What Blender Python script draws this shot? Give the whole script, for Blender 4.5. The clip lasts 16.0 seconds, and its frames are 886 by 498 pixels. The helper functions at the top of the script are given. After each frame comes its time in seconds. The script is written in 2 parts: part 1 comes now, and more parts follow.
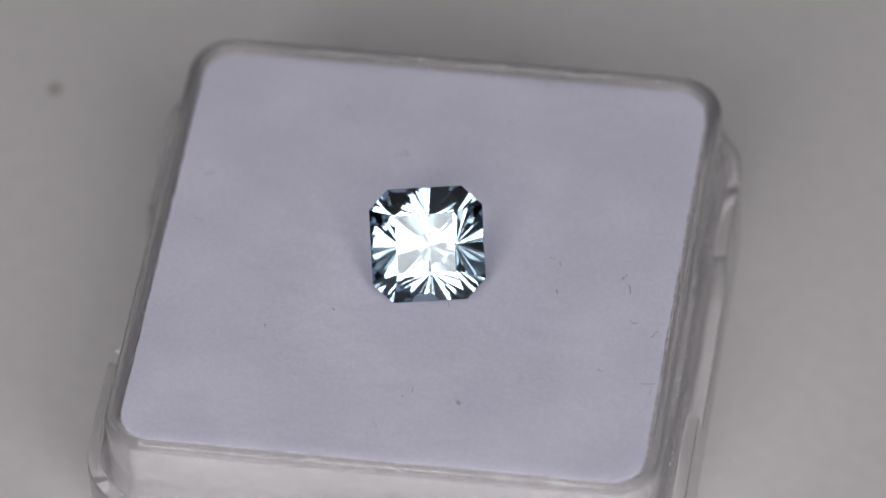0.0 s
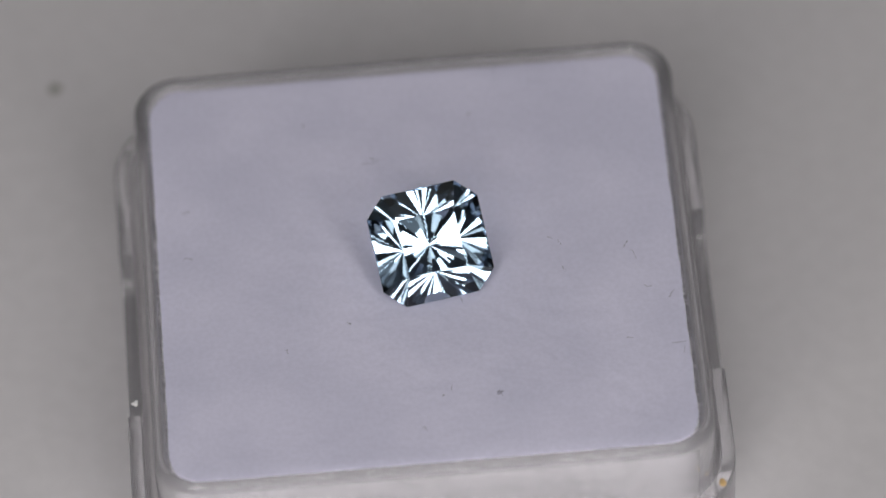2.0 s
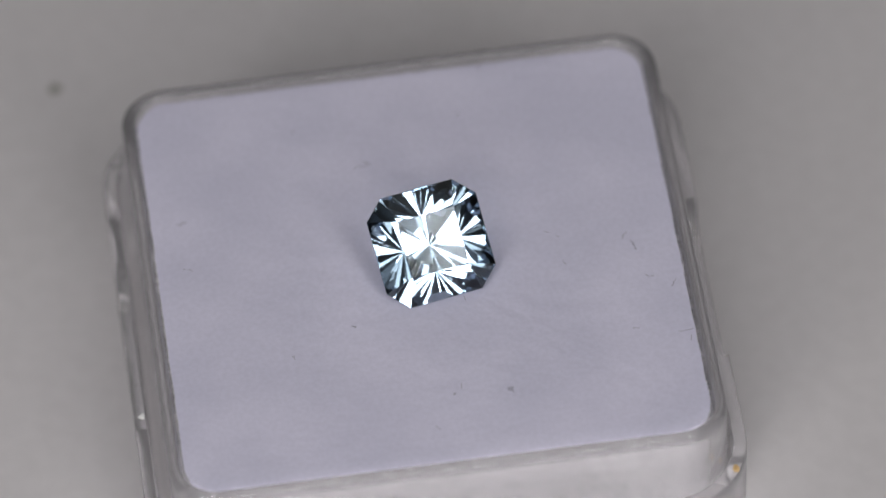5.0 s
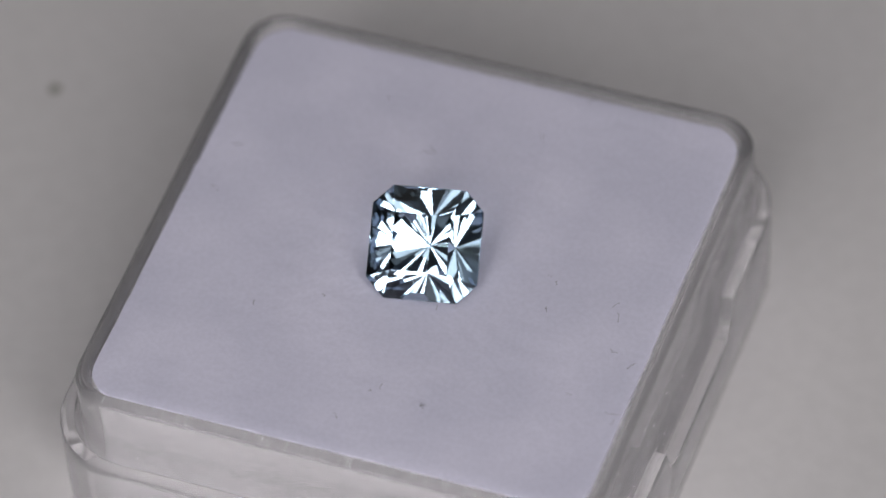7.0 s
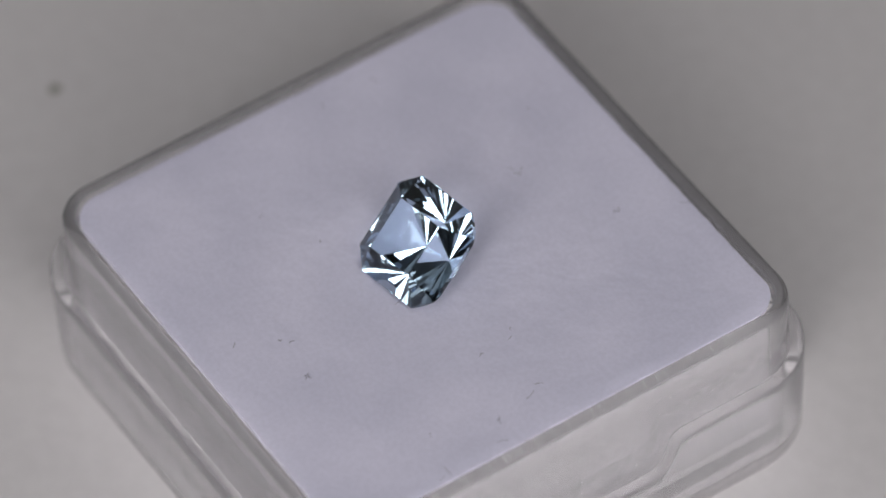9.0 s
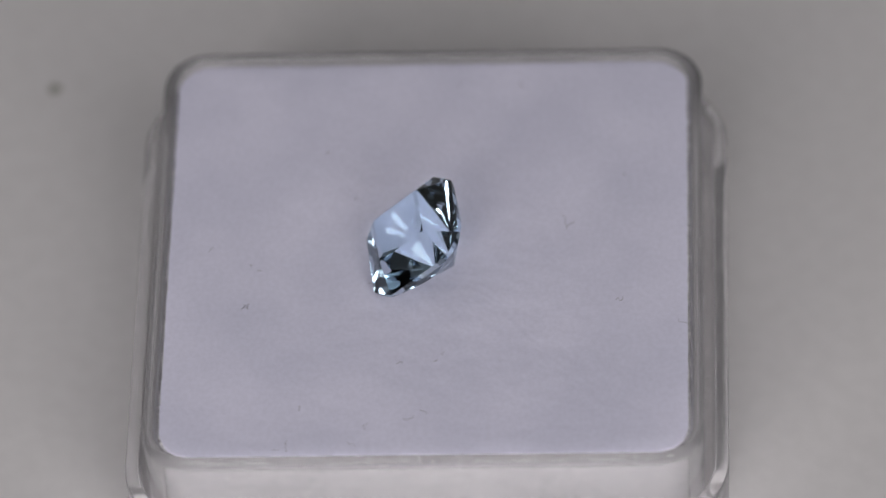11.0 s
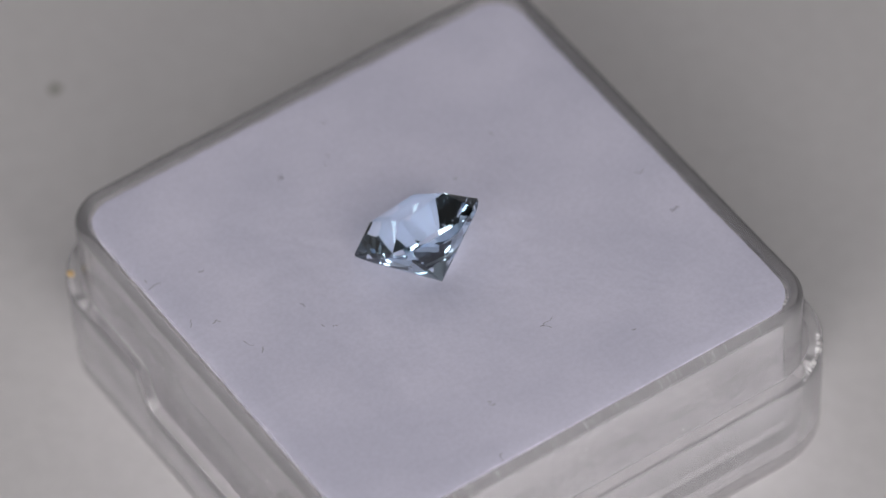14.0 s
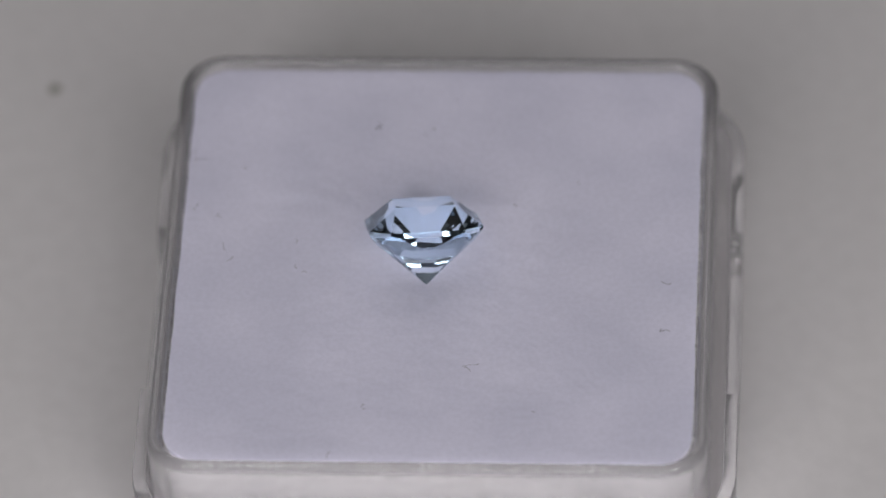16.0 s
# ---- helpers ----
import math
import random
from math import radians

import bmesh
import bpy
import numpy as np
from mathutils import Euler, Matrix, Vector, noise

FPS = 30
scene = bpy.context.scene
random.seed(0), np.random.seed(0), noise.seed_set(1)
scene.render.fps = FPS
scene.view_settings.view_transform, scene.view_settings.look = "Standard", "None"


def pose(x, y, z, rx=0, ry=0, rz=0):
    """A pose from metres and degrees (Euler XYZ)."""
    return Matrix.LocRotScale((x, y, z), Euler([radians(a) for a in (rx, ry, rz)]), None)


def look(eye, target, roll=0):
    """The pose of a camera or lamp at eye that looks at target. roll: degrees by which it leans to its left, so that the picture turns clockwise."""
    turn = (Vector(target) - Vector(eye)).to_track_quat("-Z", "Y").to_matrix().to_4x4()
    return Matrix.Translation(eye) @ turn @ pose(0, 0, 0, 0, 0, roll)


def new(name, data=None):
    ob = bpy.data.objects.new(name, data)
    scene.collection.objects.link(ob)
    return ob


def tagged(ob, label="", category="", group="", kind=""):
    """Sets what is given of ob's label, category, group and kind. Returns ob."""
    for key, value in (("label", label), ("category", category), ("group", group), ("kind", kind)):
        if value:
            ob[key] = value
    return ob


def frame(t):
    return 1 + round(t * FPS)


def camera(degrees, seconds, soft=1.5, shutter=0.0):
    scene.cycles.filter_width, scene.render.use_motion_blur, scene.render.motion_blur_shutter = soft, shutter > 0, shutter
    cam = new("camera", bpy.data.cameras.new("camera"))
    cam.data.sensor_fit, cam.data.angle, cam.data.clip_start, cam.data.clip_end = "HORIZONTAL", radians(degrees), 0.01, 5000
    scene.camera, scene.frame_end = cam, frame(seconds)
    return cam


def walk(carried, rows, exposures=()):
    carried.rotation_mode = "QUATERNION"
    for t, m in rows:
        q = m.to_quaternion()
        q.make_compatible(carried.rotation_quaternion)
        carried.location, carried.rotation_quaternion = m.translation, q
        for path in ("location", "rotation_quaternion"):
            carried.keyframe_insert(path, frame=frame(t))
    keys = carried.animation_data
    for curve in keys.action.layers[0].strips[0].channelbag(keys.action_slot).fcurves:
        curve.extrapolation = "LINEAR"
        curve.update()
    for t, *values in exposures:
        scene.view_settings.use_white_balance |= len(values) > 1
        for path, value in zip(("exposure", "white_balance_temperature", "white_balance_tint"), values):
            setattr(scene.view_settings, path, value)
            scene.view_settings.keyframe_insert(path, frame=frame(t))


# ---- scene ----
MM = 0.001
TOP = 10.8                       # height of the foam's top over the table, mm


def mm(x, y, z):
    return (x * MM, y * MM, z * MM)


# ---- camera: stands still over the table ----
cam = camera(7.476, 16.0)
EYE = mm(0.849, -243.618, TOP + 276.654)
AIM = mm(0.849, 0.816, TOP)
STAND = look(EYE, AIM, -3.685)
cam.data.dof.use_dof = True
cam.data.dof.focus_distance = 0.365
cam.data.dof.aperture_fstop = 26.0
walk(cam, [(0.0, STAND), (16.0, STAND)], [(0.0, 0.0), (16.0, 0.0)])

# the turning of everything that rides on the table's centre: seconds, degrees
TURNS = [(0.0, 0.0), (0.15, -3.6), (0.3, -4.2), (0.5, 1.0), (0.75, 5.6), (1.0, 10.4), (1.25, 15.4), (1.5, 19.1), (1.65, 19.6),
         (1.8, 17.6), (2.0, 13.0), (2.4, 5.6), (2.5, 4.0), (3.0, -5.0), (3.25, -9.3), (3.5, -9.9), (3.75, -6.2), (4.0, -1.3),
         (4.2, 2.2), (4.6, 9.6), (4.95, 15.6), (5.25, 17.8), (5.55, 15.8), (5.9, 9.8), (6.3, 2.6), (6.5, -1.2), (7.0, -10.8),
         (7.5, -20.0), (8.0, -29.2), (8.5, -38.6), (9.0, -47.8), (9.2, -51.4), (9.9, -63.6), (10.6, -75.6), (11.3, -87.4),
         (11.5, -91.0), (12.0, -100.0), (12.5, -109.0), (13.0, -118.2), (13.5, -127.5), (14.0, -137.0), (14.5, -146.6),
         (15.0, -156.0), (15.5, -165.2), (16.0, -173.9)]
RIDING = []                      # things on the turning box, with their poses at rest

# ---- light: a dim room, soft panels round the lens, unseen fill added overhead and upward ----
world = bpy.data.worlds.new("room_air")
scene.world = world
world.use_nodes = True
world.node_tree.nodes["Background"].inputs[0].default_value = (0.75, 0.78, 0.85, 1)
world.node_tree.nodes["Background"].inputs[1].default_value = 0.05


def panel(name, eye, target, w, h, watts, colour):
    lamp = bpy.data.lights.new(name, "AREA")
    lamp.shape, lamp.size, lamp.size_y, lamp.energy, lamp.color = "RECTANGLE", w, h, watts, colour
    ob = new(name, lamp)
    ob.matrix_world = look(eye, target)
    return ob


SPOT = Vector((0, 0, 0.012))


def around(azimuth, height, far):
    """A place round the stone: degrees from the front to its right, degrees over the table, metres away."""
    a, e = radians(azimuth - 90), radians(height)
    return SPOT + far * Vector((math.cos(a) * math.cos(e), math.sin(a) * math.cos(e), math.sin(e)))


# soft panels on all four sides of the lens, and a weak fill added overhead
LENS = (Vector(EYE) - SPOT).normalized()
ACROSS, ABOVE = Vector((1, 0, 0)), Vector((1, 0, 0)).cross(-LENS)
for dx, dy, w, h, k in ((-0.09, 0.0, 0.05, 0.20, 1.1), (-0.19, -0.12, 0.11, 0.24, 0.82), (0.16, -0.04, 0.11, 0.30, 0.8), (0, -0.19, 0.16, 0.08, 0.8),
                        (0, 0.17, 0.24, 0.08, 0.2)):
    panel("ring_panel_lamp", SPOT + LENS * 0.40 + ACROSS * dx + ABOVE * dy, SPOT, w, h, 22.4 * k * w * h, (1.0, 0.985, 0.97))
panel("overhead_fill", around(0, 88, 0.6), SPOT, 0.46, 0.20, 0.05, (0.96, 0.97, 1.0))
# unseen fill, added to raise the ambient light by way of the ceiling
panel("uplight_fill", (0.0, 1.3, 0.7), (0.0, 1.3, 2.0), 0.5, 0.5, 4.0, (1.0, 0.985, 0.97))


# ---- materials ----
def material(name):
    m = bpy.data.materials.new(name)
    m.use_nodes = True
    nt = m.node_tree
    for n in list(nt.nodes):
        nt.nodes.remove(n)
    out = nt.nodes.new("ShaderNodeOutputMaterial")
    return m, nt, out


def node(nt, kind, **values):
    n = nt.nodes.new(kind)
    for key, value in values.items():
        n.inputs[key.replace("_", " ")].default_value = value
    return n


def noise_mix(nt, scale, detail, a, b, lo=0.35, hi=0.65):
    """A colour between a and b, by noise in the thing's own metres."""
    tc = nt.nodes.new("ShaderNodeTexCoord")
    n = node(nt, "ShaderNodeTexNoise", Scale=scale, Detail=detail)
    nt.links.new(tc.outputs["Object"], n.inputs["Vector"])
    r = nt.nodes.new("ShaderNodeValToRGB")
    r.color_ramp.elements[0].position, r.color_ramp.elements[0].color = lo, (*a, 1)
    r.color_ramp.elements[1].position, r.color_ramp.elements[1].color = hi, (*b, 1)
    nt.links.new(n.outputs["Fac"], r.inputs["Fac"])
    return r.outputs["Color"], n.outputs["Fac"]


def blend(nt, a, b, how="MULTIPLY", fac=1.0):
    m = nt.nodes.new("ShaderNodeMix")
    m.data_type, m.blend_type = "RGBA", how
    m.inputs[0].default_value = fac
    nt.links.new(a, m.inputs[6])
    nt.links.new(b, m.inputs[7])
    return m.outputs[2]


def surface(name, coarse, fine, rough, bump=0.0, spec=0.5, sheen=0.0):
    """coarse, fine: (scale, dark, light) of two noises whose colours multiply."""
    m, nt, out = material(name)
    c1, _ = noise_mix(nt, coarse[0], 4, coarse[1], coarse[2])
    c2, f2 = noise_mix(nt, fine[0], 5, fine[1], fine[2])
    b = node(nt, "ShaderNodeBsdfPrincipled", Roughness=rough)
    b.inputs["Specular IOR Level"].default_value = spec
    b.inputs["Sheen Weight"].default_value = sheen
    nt.links.new(blend(nt, c1, c2), b.inputs["Base Color"])
    if bump:
        k = node(nt, "ShaderNodeBump", Strength=bump, Distance=0.0001)
        nt.links.new(f2, k.inputs["Height"])
        nt.links.new(k.outputs[0], b.inputs["Normal"])
    nt.links.new(b.outputs[0], out.inputs[0])
    return m


def plastic(name, rough, bump, haze):
    """Clear moulded plastic, a little hazy, with faint flow marks and scuffs."""
    m, nt, out = material(name)
    g = node(nt, "ShaderNodeBsdfGlass", Color=(0.985, 0.98, 0.985, 1), IOR=1.49)
    tc = nt.nodes.new("ShaderNodeTexCoord")
    n = node(nt, "ShaderNodeTexNoise", Scale=260.0, Detail=3)
    nt.links.new(tc.outputs["Object"], n.inputs["Vector"])
    k = node(nt, "ShaderNodeBump", Strength=bump, Distance=0.0002)
    nt.links.new(n.outputs["Fac"], k.inputs["Height"])
    nt.links.new(k.outputs[0], g.inputs["Normal"])
    s = node(nt, "ShaderNodeTexNoise", Scale=1400.0, Detail=4)
    nt.links.new(tc.outputs["Object"], s.inputs["Vector"])
    r = nt.nodes.new("ShaderNodeMapRange")
    r.inputs[1].default_value, r.inputs[2].default_value = 0.45, 0.8
    r.inputs[3].default_value, r.inputs[4].default_value = rough, rough + 0.16
    nt.links.new(s.outputs["Fac"], r.inputs[0])
    nt.links.new(r.outputs[0], g.inputs["Roughness"])
    h = node(nt, "ShaderNodeBsdfDiffuse", Color=(0.66, 0.645, 0.675, 1))
    x = node(nt, "ShaderNodeMixShader", Fac=haze)
    nt.links.new(g.outputs[0], x.inputs[1])
    nt.links.new(h.outputs[0], x.inputs[2])
    nt.links.new(x.outputs[0], out.inputs[0])
    return m


def crystal(name):
    """A clear pale blue stone."""
    m, nt, out = material(name)
    g = node(nt, "ShaderNodeBsdfGlass", Color=(0.855, 0.925, 0.98, 1), Roughness=0.0, IOR=1.778)
    nt.links.new(g.outputs[0], out.inputs[0])
    return m


TABLE = surface("satin_grey_table", (9.0, (0.606, 0.583, 0.598), (0.656, 0.631, 0.647)), (900.0, (0.96, 0.96, 0.96), (1, 1, 1)), 0.45, 0.04, 0.4)
WALL = surface("matt_wall_paint", (1.5, (0.50, 0.50, 0.51), (0.56, 0.56, 0.56)), (60.0, (0.94, 0.94, 0.94), (1, 1, 1)), 0.8, 0.05, 0.3)
FOAM = surface("white_flocked_foam", (170.0, (0.605, 0.592, 0.735), (0.68, 0.66, 0.81)), (3600.0, (0.94, 0.94, 0.94), (1, 1, 1)), 0.95, 0.11, 0.1, 0.25)
CORE = surface("darker_grey_foam_body", (300.0, (0.345, 0.332, 0.352), (0.415, 0.40, 0.42)), (2600.0, (0.72, 0.72, 0.72), (1, 1, 1)), 0.95, 0.4, 0.1)
FIBRE = surface("white_fibre", (800.0, (0.70, 0.69, 0.72), (0.76, 0.75, 0.78)), (9000.0, (0.95, 0.95, 0.95), (1, 1, 1)), 0.9, 0.0, 0.2)
LINT = surface("grey_lint", (900.0, (0.13, 0.12, 0.14), (0.24, 0.23, 0.25)), (9000.0, (0.8, 0.8, 0.8), (1, 1, 1)), 0.8, 0.0, 0.2)
SPECK = surface("dull_speck", (3000.0, (0.36, 0.35, 0.33), (0.40, 0.39, 0.37)), (9000.0, (0.9, 0.9, 0.9), (1, 1, 1)), 0.7, 0.0, 0.2)
DARK = surface("brown_dirt", (3000.0, (0.05, 0.04, 0.03), (0.08, 0.06, 0.05)), (9000.0, (0.9, 0.9, 0.9), (1, 1, 1)), 0.8, 0.0, 0.2)
DUST = surface("pale_dust", (3000.0, (0.80, 0.80, 0.80), (0.88, 0.87, 0.86)), (9000.0, (0.95, 0.95, 0.95), (1, 1, 1)), 0.5, 0.0, 0.5)
AMBER = surface("amber_gum", (3000.0, (0.55, 0.36, 0.14), (0.66, 0.46, 0.22)), (9000.0, (0.9, 0.9, 0.9), (1, 1, 1)), 0.4, 0.0, 0.5)
CLEAR = plastic("clear_plastic", 0.04, 0.12, 0.16)
STONE = crystal("pale_blue_crystal")


# ---- building helpers ----
def part(name, bm, mat, parent=None, label=""):
    me = bpy.data.meshes.new(name)
    bmesh.ops.recalc_face_normals(bm, faces=bm.faces)
    bm.to_mesh(me)
    bm.free()
    me.materials.append(mat)
    ob = new(name, me)
    if parent is not None:
        ob.parent = parent
    if label:
        ob["label"] = label
    return ob


def smooth(ob, degrees=35):
    ob.data.set_sharp_from_angle(angle=radians(degrees))
    return ob


def slab(x0, x1, y0, y1, z0, z1):
    bm = bmesh.new()
    bmesh.ops.create_cube(bm, size=1, matrix=Matrix.LocRotScale(((x0 + x1) / 2, (y0 + y1) / 2, (z0 + z1) / 2), None, (x1 - x0, y1 - y0, z1 - z0)))
    return bm


def outline(half, r, n=10, m=36):
    """A square with round corners, in mm: n steps a corner, m steps a side."""
    pts = []
    for k in range(4):
        a0 = k * math.pi / 2
        ca, sa = math.cos(a0), math.sin(a0)
        side = [(half, -(half - r) + 2 * (half - r) * j / m) for j in range(m)]
        bend = [(half - r + r * math.cos(j * math.pi / 2 / n), half - r + r * math.sin(j * math.pi / 2 / n)) for j in range(n)]
        pts += [(x * ca - y * sa, x * sa + y * ca) for x, y in side + bend]
    return pts


def loft(rings, height=None):
    """A closed body from rings (half, corner radius, z) in mm, capped at both ends."""
    bm = bmesh.new()
    loops = []
    for half, r, z in rings:
        loops.append([bm.verts.new(mm(x, y, height(x, y, z) if height else z)) for x, y in outline(half, r)])
    for a, b in zip(loops, loops[1:]):
        for j in range(len(a)):
            bm.faces.new((a[j], a[(j + 1) % len(a)], b[(j + 1) % len(a)], b[j]))
    bm.faces.new(loops[0][::-1])
    bm.faces.new(loops[-1])
    for f in bm.faces:
        f.smooth = True
    return bm


def ride(ob, m):
    ob.matrix_world = m
    RIDING.append((ob, m))
    return ob


# ---- structure: table and the room round it ----
tagged(part("table_top", slab(-0.9, 0.9, -0.7, 0.9, -0.03, 0.0), TABLE), "wide satin light grey table top", "table top", kind="structure")
tagged(part("floor", slab(-2.1, 2.1, -2.1, 2.1, -0.85, -0.75), WALL), "plain grey room floor", "floor", kind="structure")
tagged(part("ceiling", slab(-2.1, 2.1, -2.1, 2.1, 1.7, 1.8), WALL), "plain grey ceiling", "ceiling", kind="structure")
for nm, b in (("wall_west", (-2.1, -2.0, -2.0, 2.0)), ("wall_east", (2.0, 2.1, -2.0, 2.0)), ("wall_south", (-2.1, 2.1, -2.1, -2.0)), ("wall_north", (-2.1, 2.1, 2.0, 2.1))):
    tagged(part(nm, slab(*b, -0.75, 1.7), WALL), "plain grey painted wall", "wall", kind="structure")

# ---- the box: clear tray standing in its clear lid ----
BOX = pose(-0.535 * MM, 0.089 * MM, 0, 0, 0, -11.67)


def lid_edge(x, y, z):
    """The lid's upper edge dips in the middle of two opposite sides."""
    if z < 5.5 or abs(x) < 13:
        return z
    k = min(max((6.0 - abs(y)) / 1.2, 0), 1)
    return z - 2.3 * k * k * (3 - 2 * k)


lid = smooth(part("lid", loft([(15.65, 4.0, 0.0), (15.95, 4.3, 0.12), (16.1, 4.45, 0.5), (16.12, 4.47, 0.8), (16.25, 4.6, 6.2), (16.25, 4.6, 6.78),
                               (16.2, 4.55, 6.86), (16.1, 4.45, 6.87), (15.6, 4.0, 6.87), (15.52, 3.92, 6.84), (15.5, 3.9, 6.74), (15.49, 3.9, 6.4), (15.36, 3.82, 1.3),
                               (15.34, 3.8, 1.05), (15.1, 3.5, 0.9)], lid_edge), CLEAR))
tagged(lid, "clear plastic lid with thumb notches, under a tray", "box lid")
lid.visible_shadow = False
ride(lid, BOX @ pose(-0.15 * MM, 0, 0))

RIM = TOP + 0.35
tray = smooth(part("tray", loft([(14.5, 2.1, 1.0), (14.75, 2.3, 1.1), (14.85, 2.4, 1.4), (14.86, 2.4, 1.7), (14.99, 2.5, RIM - 0.6), (14.98, 2.48, RIM - 0.42), (14.93, 2.44, RIM - 0.25),
                                 (14.85, 2.38, RIM - 0.1), (14.74, 2.3, RIM - 0.02), (14.62, 2.2, RIM), (14.48, 2.1, RIM - 0.03), (14.36, 2.0, RIM - 0.14), (14.31, 1.96, RIM - 0.3),
                                 (14.295, 1.95, RIM - 0.5), (14.29, 1.95, RIM - 0.95), (14.2, 1.9, RIM - 1.05), (14.2, 1.9, RIM - 1.3), (14.19, 1.9, 2.4), (14.18, 1.9, 2.1), (14.0, 1.75, 1.9)]), CLEAR))
tagged(tray, "clear square plastic gem tray standing in its lid", "gem box")
tray.visible_shadow = False
ride(tray, BOX)


def foam_pad():
    rng = random.Random(3)
    half, r = 14.12, 1.85
    bm = bmesh.new()
    rings = []
    pts = outline(half, r, 14, 44)

    def top(x, y):
        z = 0.045 * noise.noise((x * 0.16, y * 0.16, 3.0)) + 0.03 * noise.noise((x * 1.1, y * 1.1, 7.0)) + 0.012 * noise.noise((x * 4, y * 4, 1.0))
        q = Matrix.Rotation(radians(-11.67), 2) @ Vector((x, y)) + Vector((-0.535, 0.089))
        d = ((q.x - 0.35) / 2.0) ** 2 + ((q.y - 0.4) / 2.2) ** 2
        return z - 0.42 * math.exp(-d)

    steps = [0.02 + 0.98 * (k / 64) for k in range(65)]
    for s in steps:
        edge = max(0.0, (s - 0.94) / 0.06)
        ring = []
        for i, (x, y) in enumerate(pts):
            w = 1 + edge * (0.003 * noise.noise((x * 0.9, y * 0.9, 11.0)) + 0.004 * noise.noise((x * 7.0, y * 7.0, 4.0)))
            z = TOP + top(x * s, y * s) * (1 - 0.5 * edge) - 0.05 * edge ** 3
            ring.append(bm.verts.new(mm(x * s * w, y * s * w, z)))
        rings.append(ring)
    def skin(bm, rings):
        for a, b in zip(rings, rings[1:]):
            for j in range(len(a)):
                bm.faces.new((a[j], a[(j + 1) % len(a)], b[(j + 1) % len(a)], b[j]))
        bm.faces.new(rings[0][::-1])
        bm.faces.new(rings[-1])
        for f in bm.faces:
            f.smooth = True

    rings.append([bm.verts.new(mm(x * 0.99, y * 0.99, TOP - 0.8)) for x, y in pts])
    skin(bm, rings)
    pad = bpy.data.objects.new("foam_pad", None)
    scene.collection.objects.link(pad)
    tagged(pad, "white flocked foam pad filling the clear tray", "foam pad")
    smooth(part("top_layer", bm, FOAM, pad, "soft white flocked top with a faint lavender cast"), 38)
    # body below the top layer, in a darker and greyer tone than the top
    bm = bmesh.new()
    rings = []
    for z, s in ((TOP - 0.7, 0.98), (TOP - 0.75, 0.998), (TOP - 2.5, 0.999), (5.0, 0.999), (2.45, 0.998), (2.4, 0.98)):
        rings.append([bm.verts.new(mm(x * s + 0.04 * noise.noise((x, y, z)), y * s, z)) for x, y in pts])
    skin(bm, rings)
    part("core", bm, CORE, pad, "foam body below the top, darker and greyer")
    # short nap along the pad's edge
    vs, fs = [], []
    m = 3400
    edge_pts = outline(half, r, 40, 400)
    for k in range(m):
        x, y = edge_pts[rng.randrange(len(edge_pts))]
        d = Vector((x, y)).normalized()
        if abs(abs(x) - half) < 0.01:
            d = Vector((math.copysign(1, x), 0))
        elif abs(abs(y) - half) < 0.01:
            d = Vector((0, math.copysign(1, y)))
        inset = rng.uniform(0.0, 0.35)
        p = Vector((x - d.x * inset, y - d.y * inset, TOP - 0.42 + 0.3 * min(inset / 0.4, 1)))
        w = Vector((d.x + rng.gauss(0, 0.5), d.y + rng.gauss(0, 0.5), rng.uniform(-0.1, 0.35))).normalized() * rng.uniform(0.12, 0.42)
        side = w.cross(Vector((0, 0, 1))).normalized() * 0.022
        up = Vector((0, 0, 0.018))
        i = len(vs)
        vs += [mm(*(p + side)), mm(*(p - side)), mm(*(p + up)), mm(*(p + w))]
        fs += [(i, i + 1, i + 3), (i + 1, i + 2, i + 3), (i + 2, i, i + 3)]
    me = bpy.data.meshes.new("nap")
    me.from_pydata(vs, [], fs)
    me.materials.append(FIBRE)
    nap = new("nap", me)
    nap.parent = pad
    tagged(nap, "fuzzy white fibres along the pad's edge", kind="stuff")
    return pad


ride(foam_pad(), BOX)


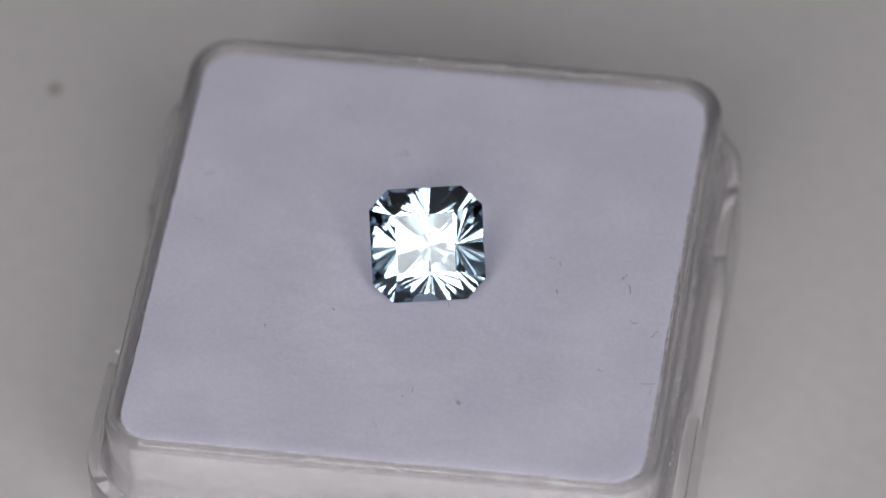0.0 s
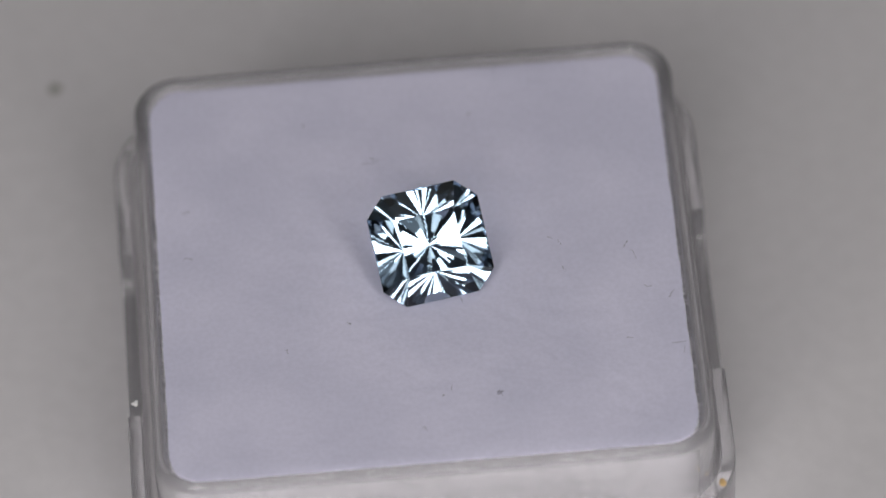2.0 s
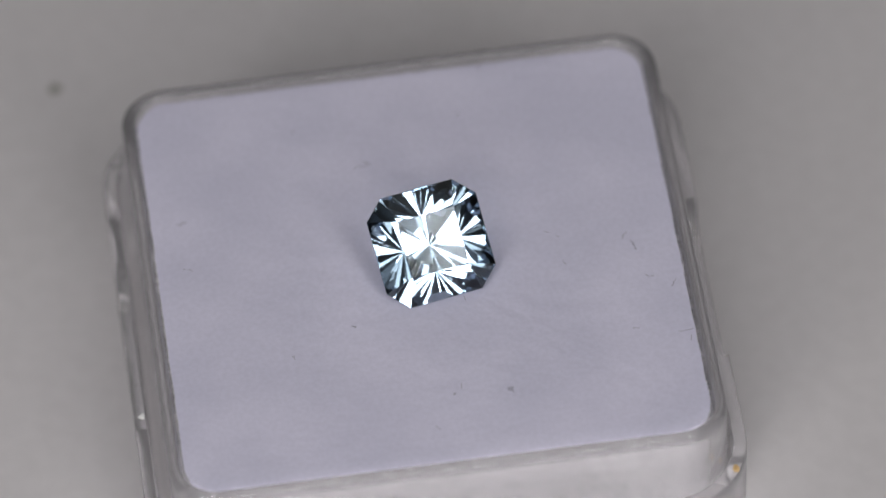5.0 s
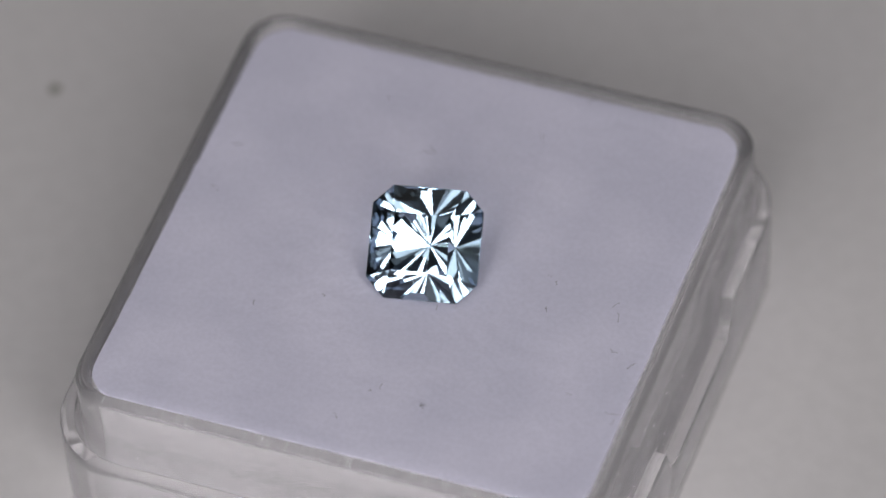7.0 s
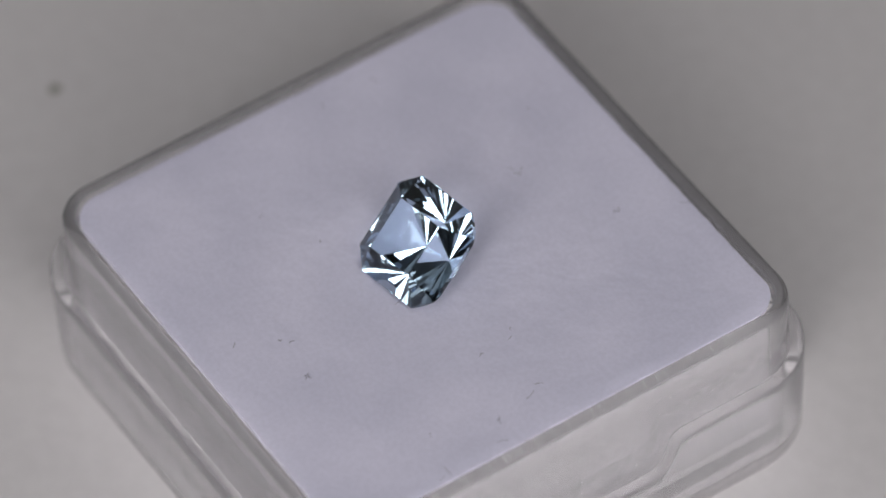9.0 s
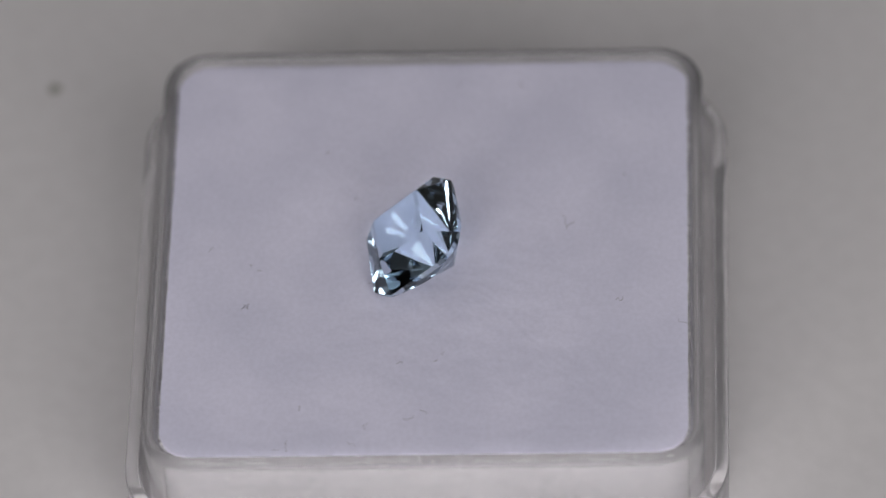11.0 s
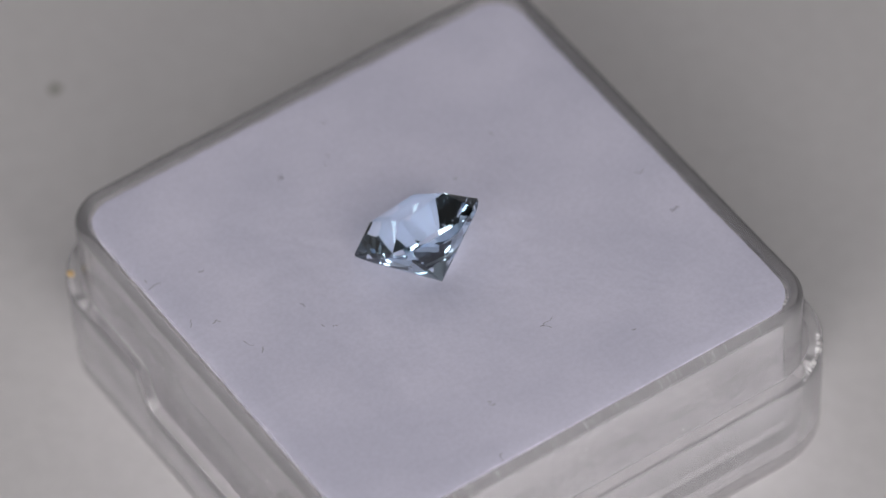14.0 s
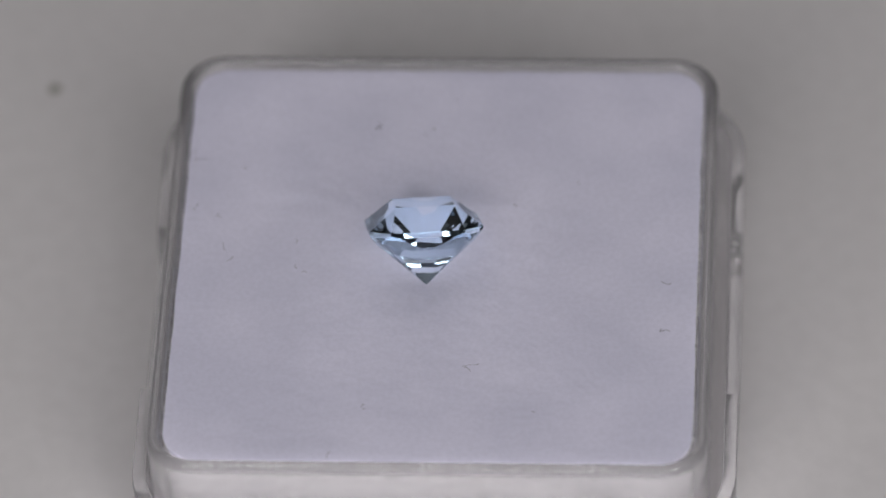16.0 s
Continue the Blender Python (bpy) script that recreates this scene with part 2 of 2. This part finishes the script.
# ---- the stone ----
def gemstone():
    """Cut plane by plane, as a stone is: (azimuth, slope, distance) in degrees and mm."""
    bm = bmesh.new()
    bmesh.ops.create_cube(bm, size=9.0)

    def cut(co, no):
        got = bmesh.ops.bisect_plane(bm, geom=bm.verts[:] + bm.edges[:] + bm.faces[:], dist=1e-5, plane_co=co, plane_no=no, clear_outer=True)
        edges = [g for g in got["geom_cut"] if isinstance(g, bmesh.types.BMEdge)]
        if len(edges) > 2:
            bmesh.ops.holes_fill(bm, edges=[e for e in edges if e.is_boundary], sides=0)

    def facet(az, slope, d, z, under):
        a, s = radians(az), radians(slope)
        no = Vector((math.cos(a) * math.sin(s), math.sin(a) * math.sin(s), -math.cos(s) if under else math.cos(s)))
        cut(Vector((d * math.cos(a), d * math.sin(a), z)), no)

    side, corner, belt, deep, high, table = 3.07, 3.59, 0.14, 3.27, 1.3, 1.57
    half = corner * math.sqrt(2) - side

    def reach(az):
        """How far the eight-sided belt goes out at an azimuth."""
        a = radians((az + 45) % 90 - 45)
        return side * math.cos(a) + half * abs(math.sin(a)) if abs(a) < math.pi / 4 else corner

    for k in range(4):
        facet(90 * k, 90, side, 0, False)
        facet(90 * k + 45, 90, corner, 0, False)
    # crown: a square table, four wide sides, four three-cornered facets that end in the table's corners
    cut(Vector((0, 0, high)), Vector((0, 0, 1)))
    rise = high - belt
    for k in range(4):
        facet(90 * k, math.degrees(math.atan2(rise, side - table)), side, belt, False)
        facet(90 * k + 45, math.degrees(math.atan2(rise, corner - table * math.sqrt(2))), corner, belt, False)
    # pavilion: steep facets under the belt, short ones between, long ones that meet in the point, none cut to quite the same angle
    wild = random.Random(21)

    def edge(az):
        """The belt's own radius at an azimuth."""
        a = (az + 45) % 90 - 45
        return min(side / math.cos(radians(a)), corner / math.cos(radians(45 - abs(a))))

    belt_row = [(0, 60.0), (45, 52.6), (17.3, 49.6), (26.0, 48.2)]
    point_row = [(0, 42.3), (45, 40.8), (28.5, 39.8), (20.4, 42.3), (10.6, 42.4), (25.3, 40.8), (6.3, 42.2), (15.8, 42.3)]
    middle_row = [(13.5, 41.9, 0.67, -1.45), (21.7, 42.8, 0.31, -2.37), (31.8, 42.1, 0.30, -2.39), (28.3, 46.1, 0.79, -1.11)]
    cuts = [(az, slope, reach(az), -belt) for az, slope in belt_row + [(8.5, 57.4)]]
    cuts += [(az, slope, 0, -deep) for az, slope in point_row] + [(az, slope, f * edge(az), z) for az, slope, f, z in middle_row]
    for k in range(4):
        for az, slope, d, z in cuts:
            for e in ((1,) if az in (0, 45) else (-1, 1)):
                facet(90 * k + az * e, slope + wild.uniform(-0.35, 0.35), d, z, True)
    bmesh.ops.recalc_face_normals(bm, faces=bm.faces)
    stone = bpy.data.objects.new("gemstone", None)
    scene.collection.objects.link(stone)
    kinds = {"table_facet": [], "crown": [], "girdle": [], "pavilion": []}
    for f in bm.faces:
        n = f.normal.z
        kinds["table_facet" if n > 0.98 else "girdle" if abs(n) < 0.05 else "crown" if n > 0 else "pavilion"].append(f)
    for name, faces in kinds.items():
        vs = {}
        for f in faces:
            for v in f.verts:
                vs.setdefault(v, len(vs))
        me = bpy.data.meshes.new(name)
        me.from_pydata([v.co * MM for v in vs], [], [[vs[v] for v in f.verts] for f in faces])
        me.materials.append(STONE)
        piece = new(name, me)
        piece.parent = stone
        piece.visible_shadow = name == "crown"              # shadow switched off on all but the crown, to brighten the foam beneath
    bm.free()
    return tagged(stone, "pale blue square faceted gemstone with cut corners, tilted on foam", "gemstone")


TILT = pose(0, 0, 0, 0, 0, -8.0) @ pose(0, 0, 0, 39.0) @ pose(0, 0, 0, 0, 0, 5.5)
gem = gemstone()
ride(gem, Matrix.Translation(mm(0.03, -0.69, TOP + 2.17)) @ TILT)


# ---- dust on the tray's walls, a bit of gum on the lid ----
def grains():
    rng = random.Random(8)
    vs, fs = [], []
    for k in range(230):
        side, u, z = rng.choice((0, 0, 0, 1, 2, 3, 3)), rng.uniform(-11, 11), rng.uniform(3.2, TOP - 0.8)
        r = rng.choice((0.012, 0.015, 0.018, 0.022, 0.03, 0.045))
        out = 14.86 + 0.14 * (z - 1.7) / 8.4 + r * 0.4
        c = Matrix.Rotation(side * math.pi / 2, 3, "Z") @ Vector((out, u, z))
        i = len(vs)
        for d in ((1, 0, 0), (-1, 0, 0), (0, 1, 0), (0, -1, 0), (0, 0, 1), (0, 0, -1)):
            vs.append(mm(*(c + Vector(d) * r * rng.uniform(0.6, 1.3))))
        fs += [(i + a, i + b, i + c2) for a in (0, 1) for b in (2, 3) for c2 in (4, 5)]
    me = bpy.data.meshes.new("dust")
    me.from_pydata(vs, [], fs)
    me.materials.append(DUST)
    ob = new("dust", me)
    ob.parent = tray
    return tagged(ob, "pale dust grains on the clear walls", kind="stuff")


grains()
gum = bmesh.new()
bmesh.ops.create_icosphere(gum, subdivisions=2, radius=0.22 * MM, matrix=Matrix.LocRotScale(mm(15.35, -13.9, 6.8), None, (0.9, 1.3, 0.45)))
for v in gum.verts:
    v.co += v.normal * 0.05 * MM * noise.noise(v.co * 4000)
part("gum", gum, AMBER, lid, "amber gum left on the lid's edge")


def shards(name, parent, spots, mat, seed, label):
    """Small jagged splinters: (x, y, z, size) in mm."""
    rng = random.Random(seed)
    vs, fs = [], []
    for x, y, z, r in spots:
        i = len(vs)
        for d in ((1, 0, 0), (-1, 0, 0), (0, 1, 0), (0, -1, 0), (0, 0, 1), (0, 0, -1)):
            vs.append(mm(*(Vector((x, y, z)) + Vector(d) * r * rng.uniform(0.4, 1.5) + Vector((rng.gauss(0, r), rng.gauss(0, r), rng.gauss(0, r))) * 0.3)))
        fs += [(i + a, i + b, i + c) for a in (0, 1) for b in (2, 3) for c in (4, 5)]
    me = bpy.data.meshes.new(name)
    me.from_pydata(vs, [], fs)
    me.materials.append(mat)
    ob = new(name, me)
    ob.parent = parent
    ob["label"] = label
    return ob


# the lid's chipped corner, a pale bump for a notch's glint, dark grains on the tray
CORNER = [(-11.5 - 4.45 * math.cos(radians(a)), 11.65 + 4.45 * math.sin(radians(a)), 6.75 - 0.012 * abs(a - 50), 0.10 + 0.05 * math.sin(a * 1.7)) for a in range(30, 74, 3)]
shards("chipped_edge", lid, CORNER, DUST, 4, "frayed whitish chip in the lid's corner")
shards("glint_bump", lid, [(-15.8, -5.0, 6.75, 0.16), (-15.75, -4.7, 6.6, 0.1)], DUST, 5, "pale bump at the notch, coloured in place of a glint")
for x, y, z, r in ((3.6, -14.95, 4.0, 0.05), (14.98, 2.0, 8.2, 0.045), (-6.5, 14.95, 6.4, 0.04), (14.97, -1.4, 9.3, 0.05), (-14.96, 5.2, 8.0, 0.04)):
    shards("grit", tray, [(x, y, z, r)], DARK, 6, "dark grain stuck to the clear wall")


# ---- lint and specks ----
def fibre(points, thick):
    cu = bpy.data.curves.new("lint_fibre", "CURVE")
    cu.dimensions, cu.bevel_depth, cu.bevel_resolution, cu.resolution_u = "3D", thick * MM, 1, 4
    sp = cu.splines.new("BEZIER")
    sp.bezier_points.add(len(points) - 1)
    for b, p in zip(sp.bezier_points, points):
        b.co, b.handle_left_type, b.handle_right_type = mm(*p), "AUTO", "AUTO"
    ob = bpy.data.objects.new("lint_fibre", cu)
    me = bpy.data.meshes.new_from_object(ob)
    me.name = "lint_fibre"
    bpy.data.objects.remove(ob)
    me.materials.clear()
    me.materials.append(LINT)
    return new("lint_fibre", me)


rng = random.Random(12)
LINTS = [(8.82, -8.67, 0.5), (11.86, -6.29, 0.7), (4.32, 13.3, 0.9), (7.23, 12.6, 0.7), (4.75, 9.61, 0.9), (-0.87, 8.06, 0.8), (11.4, -9.5, 1.0),
         (6.93, -2.79, 0.5), (10.7, -3.05, 0.8), (10.75, -5.5, 0.7), (-8.98, -3.93, 0.5), (0.9, -3.3, 0.4), (-5.42, -3.13, 0.4),
         (-1.8, -9.56, 0.4), (1.0, -10.3, 0.7), (11.3, -10.3, 0.5), (-12.4, 3.98, 0.8), (-3.4, -11.4, 0.5), (-1.3, -9.1, 0.4),
         (1.3, -10.1, 0.5), (7.2, -0.9, 0.4), (-1.26, 8.14, 1.1), (-3.9, 11.7, 0.3), (-11.8, 7.57, 0.9), (10.63, -2.3, 0.6), (6.68, -0.49, 0.4)]
for x, y, size in LINTS:
    size *= 0.85
    a = rng.uniform(0, 6.28)
    pts, px, py = [], -size / 2, 0.0
    for k in range(5):
        pts.append((px, py, 0.03 + rng.uniform(0, 0.08)))
        a2 = rng.gauss(0, 0.8)
        px, py = px + size / 4 * math.cos(a2), py + size / 4 * math.sin(a2)
    f = fibre(pts, 0.0105)
    tagged(f, "tiny curled grey lint fibre on white foam", "lint", group="lint on the foam")
    ride(f, pose(x * MM, y * MM, (TOP + 0.01) * MM, 0, 0, math.degrees(a)))


def disc(r, h, n=28):
    bm = bmesh.new()
    bmesh.ops.create_cone(bm, cap_ends=True, segments=n, radius1=r * MM, radius2=r * 0.8 * MM, depth=h * MM, matrix=Matrix.Translation((0, 0, h * MM / 2)))
    return bm


# a disc laid on the table to stand in for lens or sensor dust
speck = part("speck", disc(0.42, 0.02), SPECK)
speck.location = mm(-21.0, 24.65, 0.0)
tagged(speck, "small round grey disc standing in for dust on the lens", "speck")
core = part("speck_core", disc(0.16, 0.03), DARK, speck, "dark brown centre")
core.location = (0, 0, 0.02 * MM)


def motions():
    for ob, m in RIDING:
        walk(ob, [(t, pose(0, 0, 0, 0, 0, a) @ m) for t, a in TURNS])


motions()
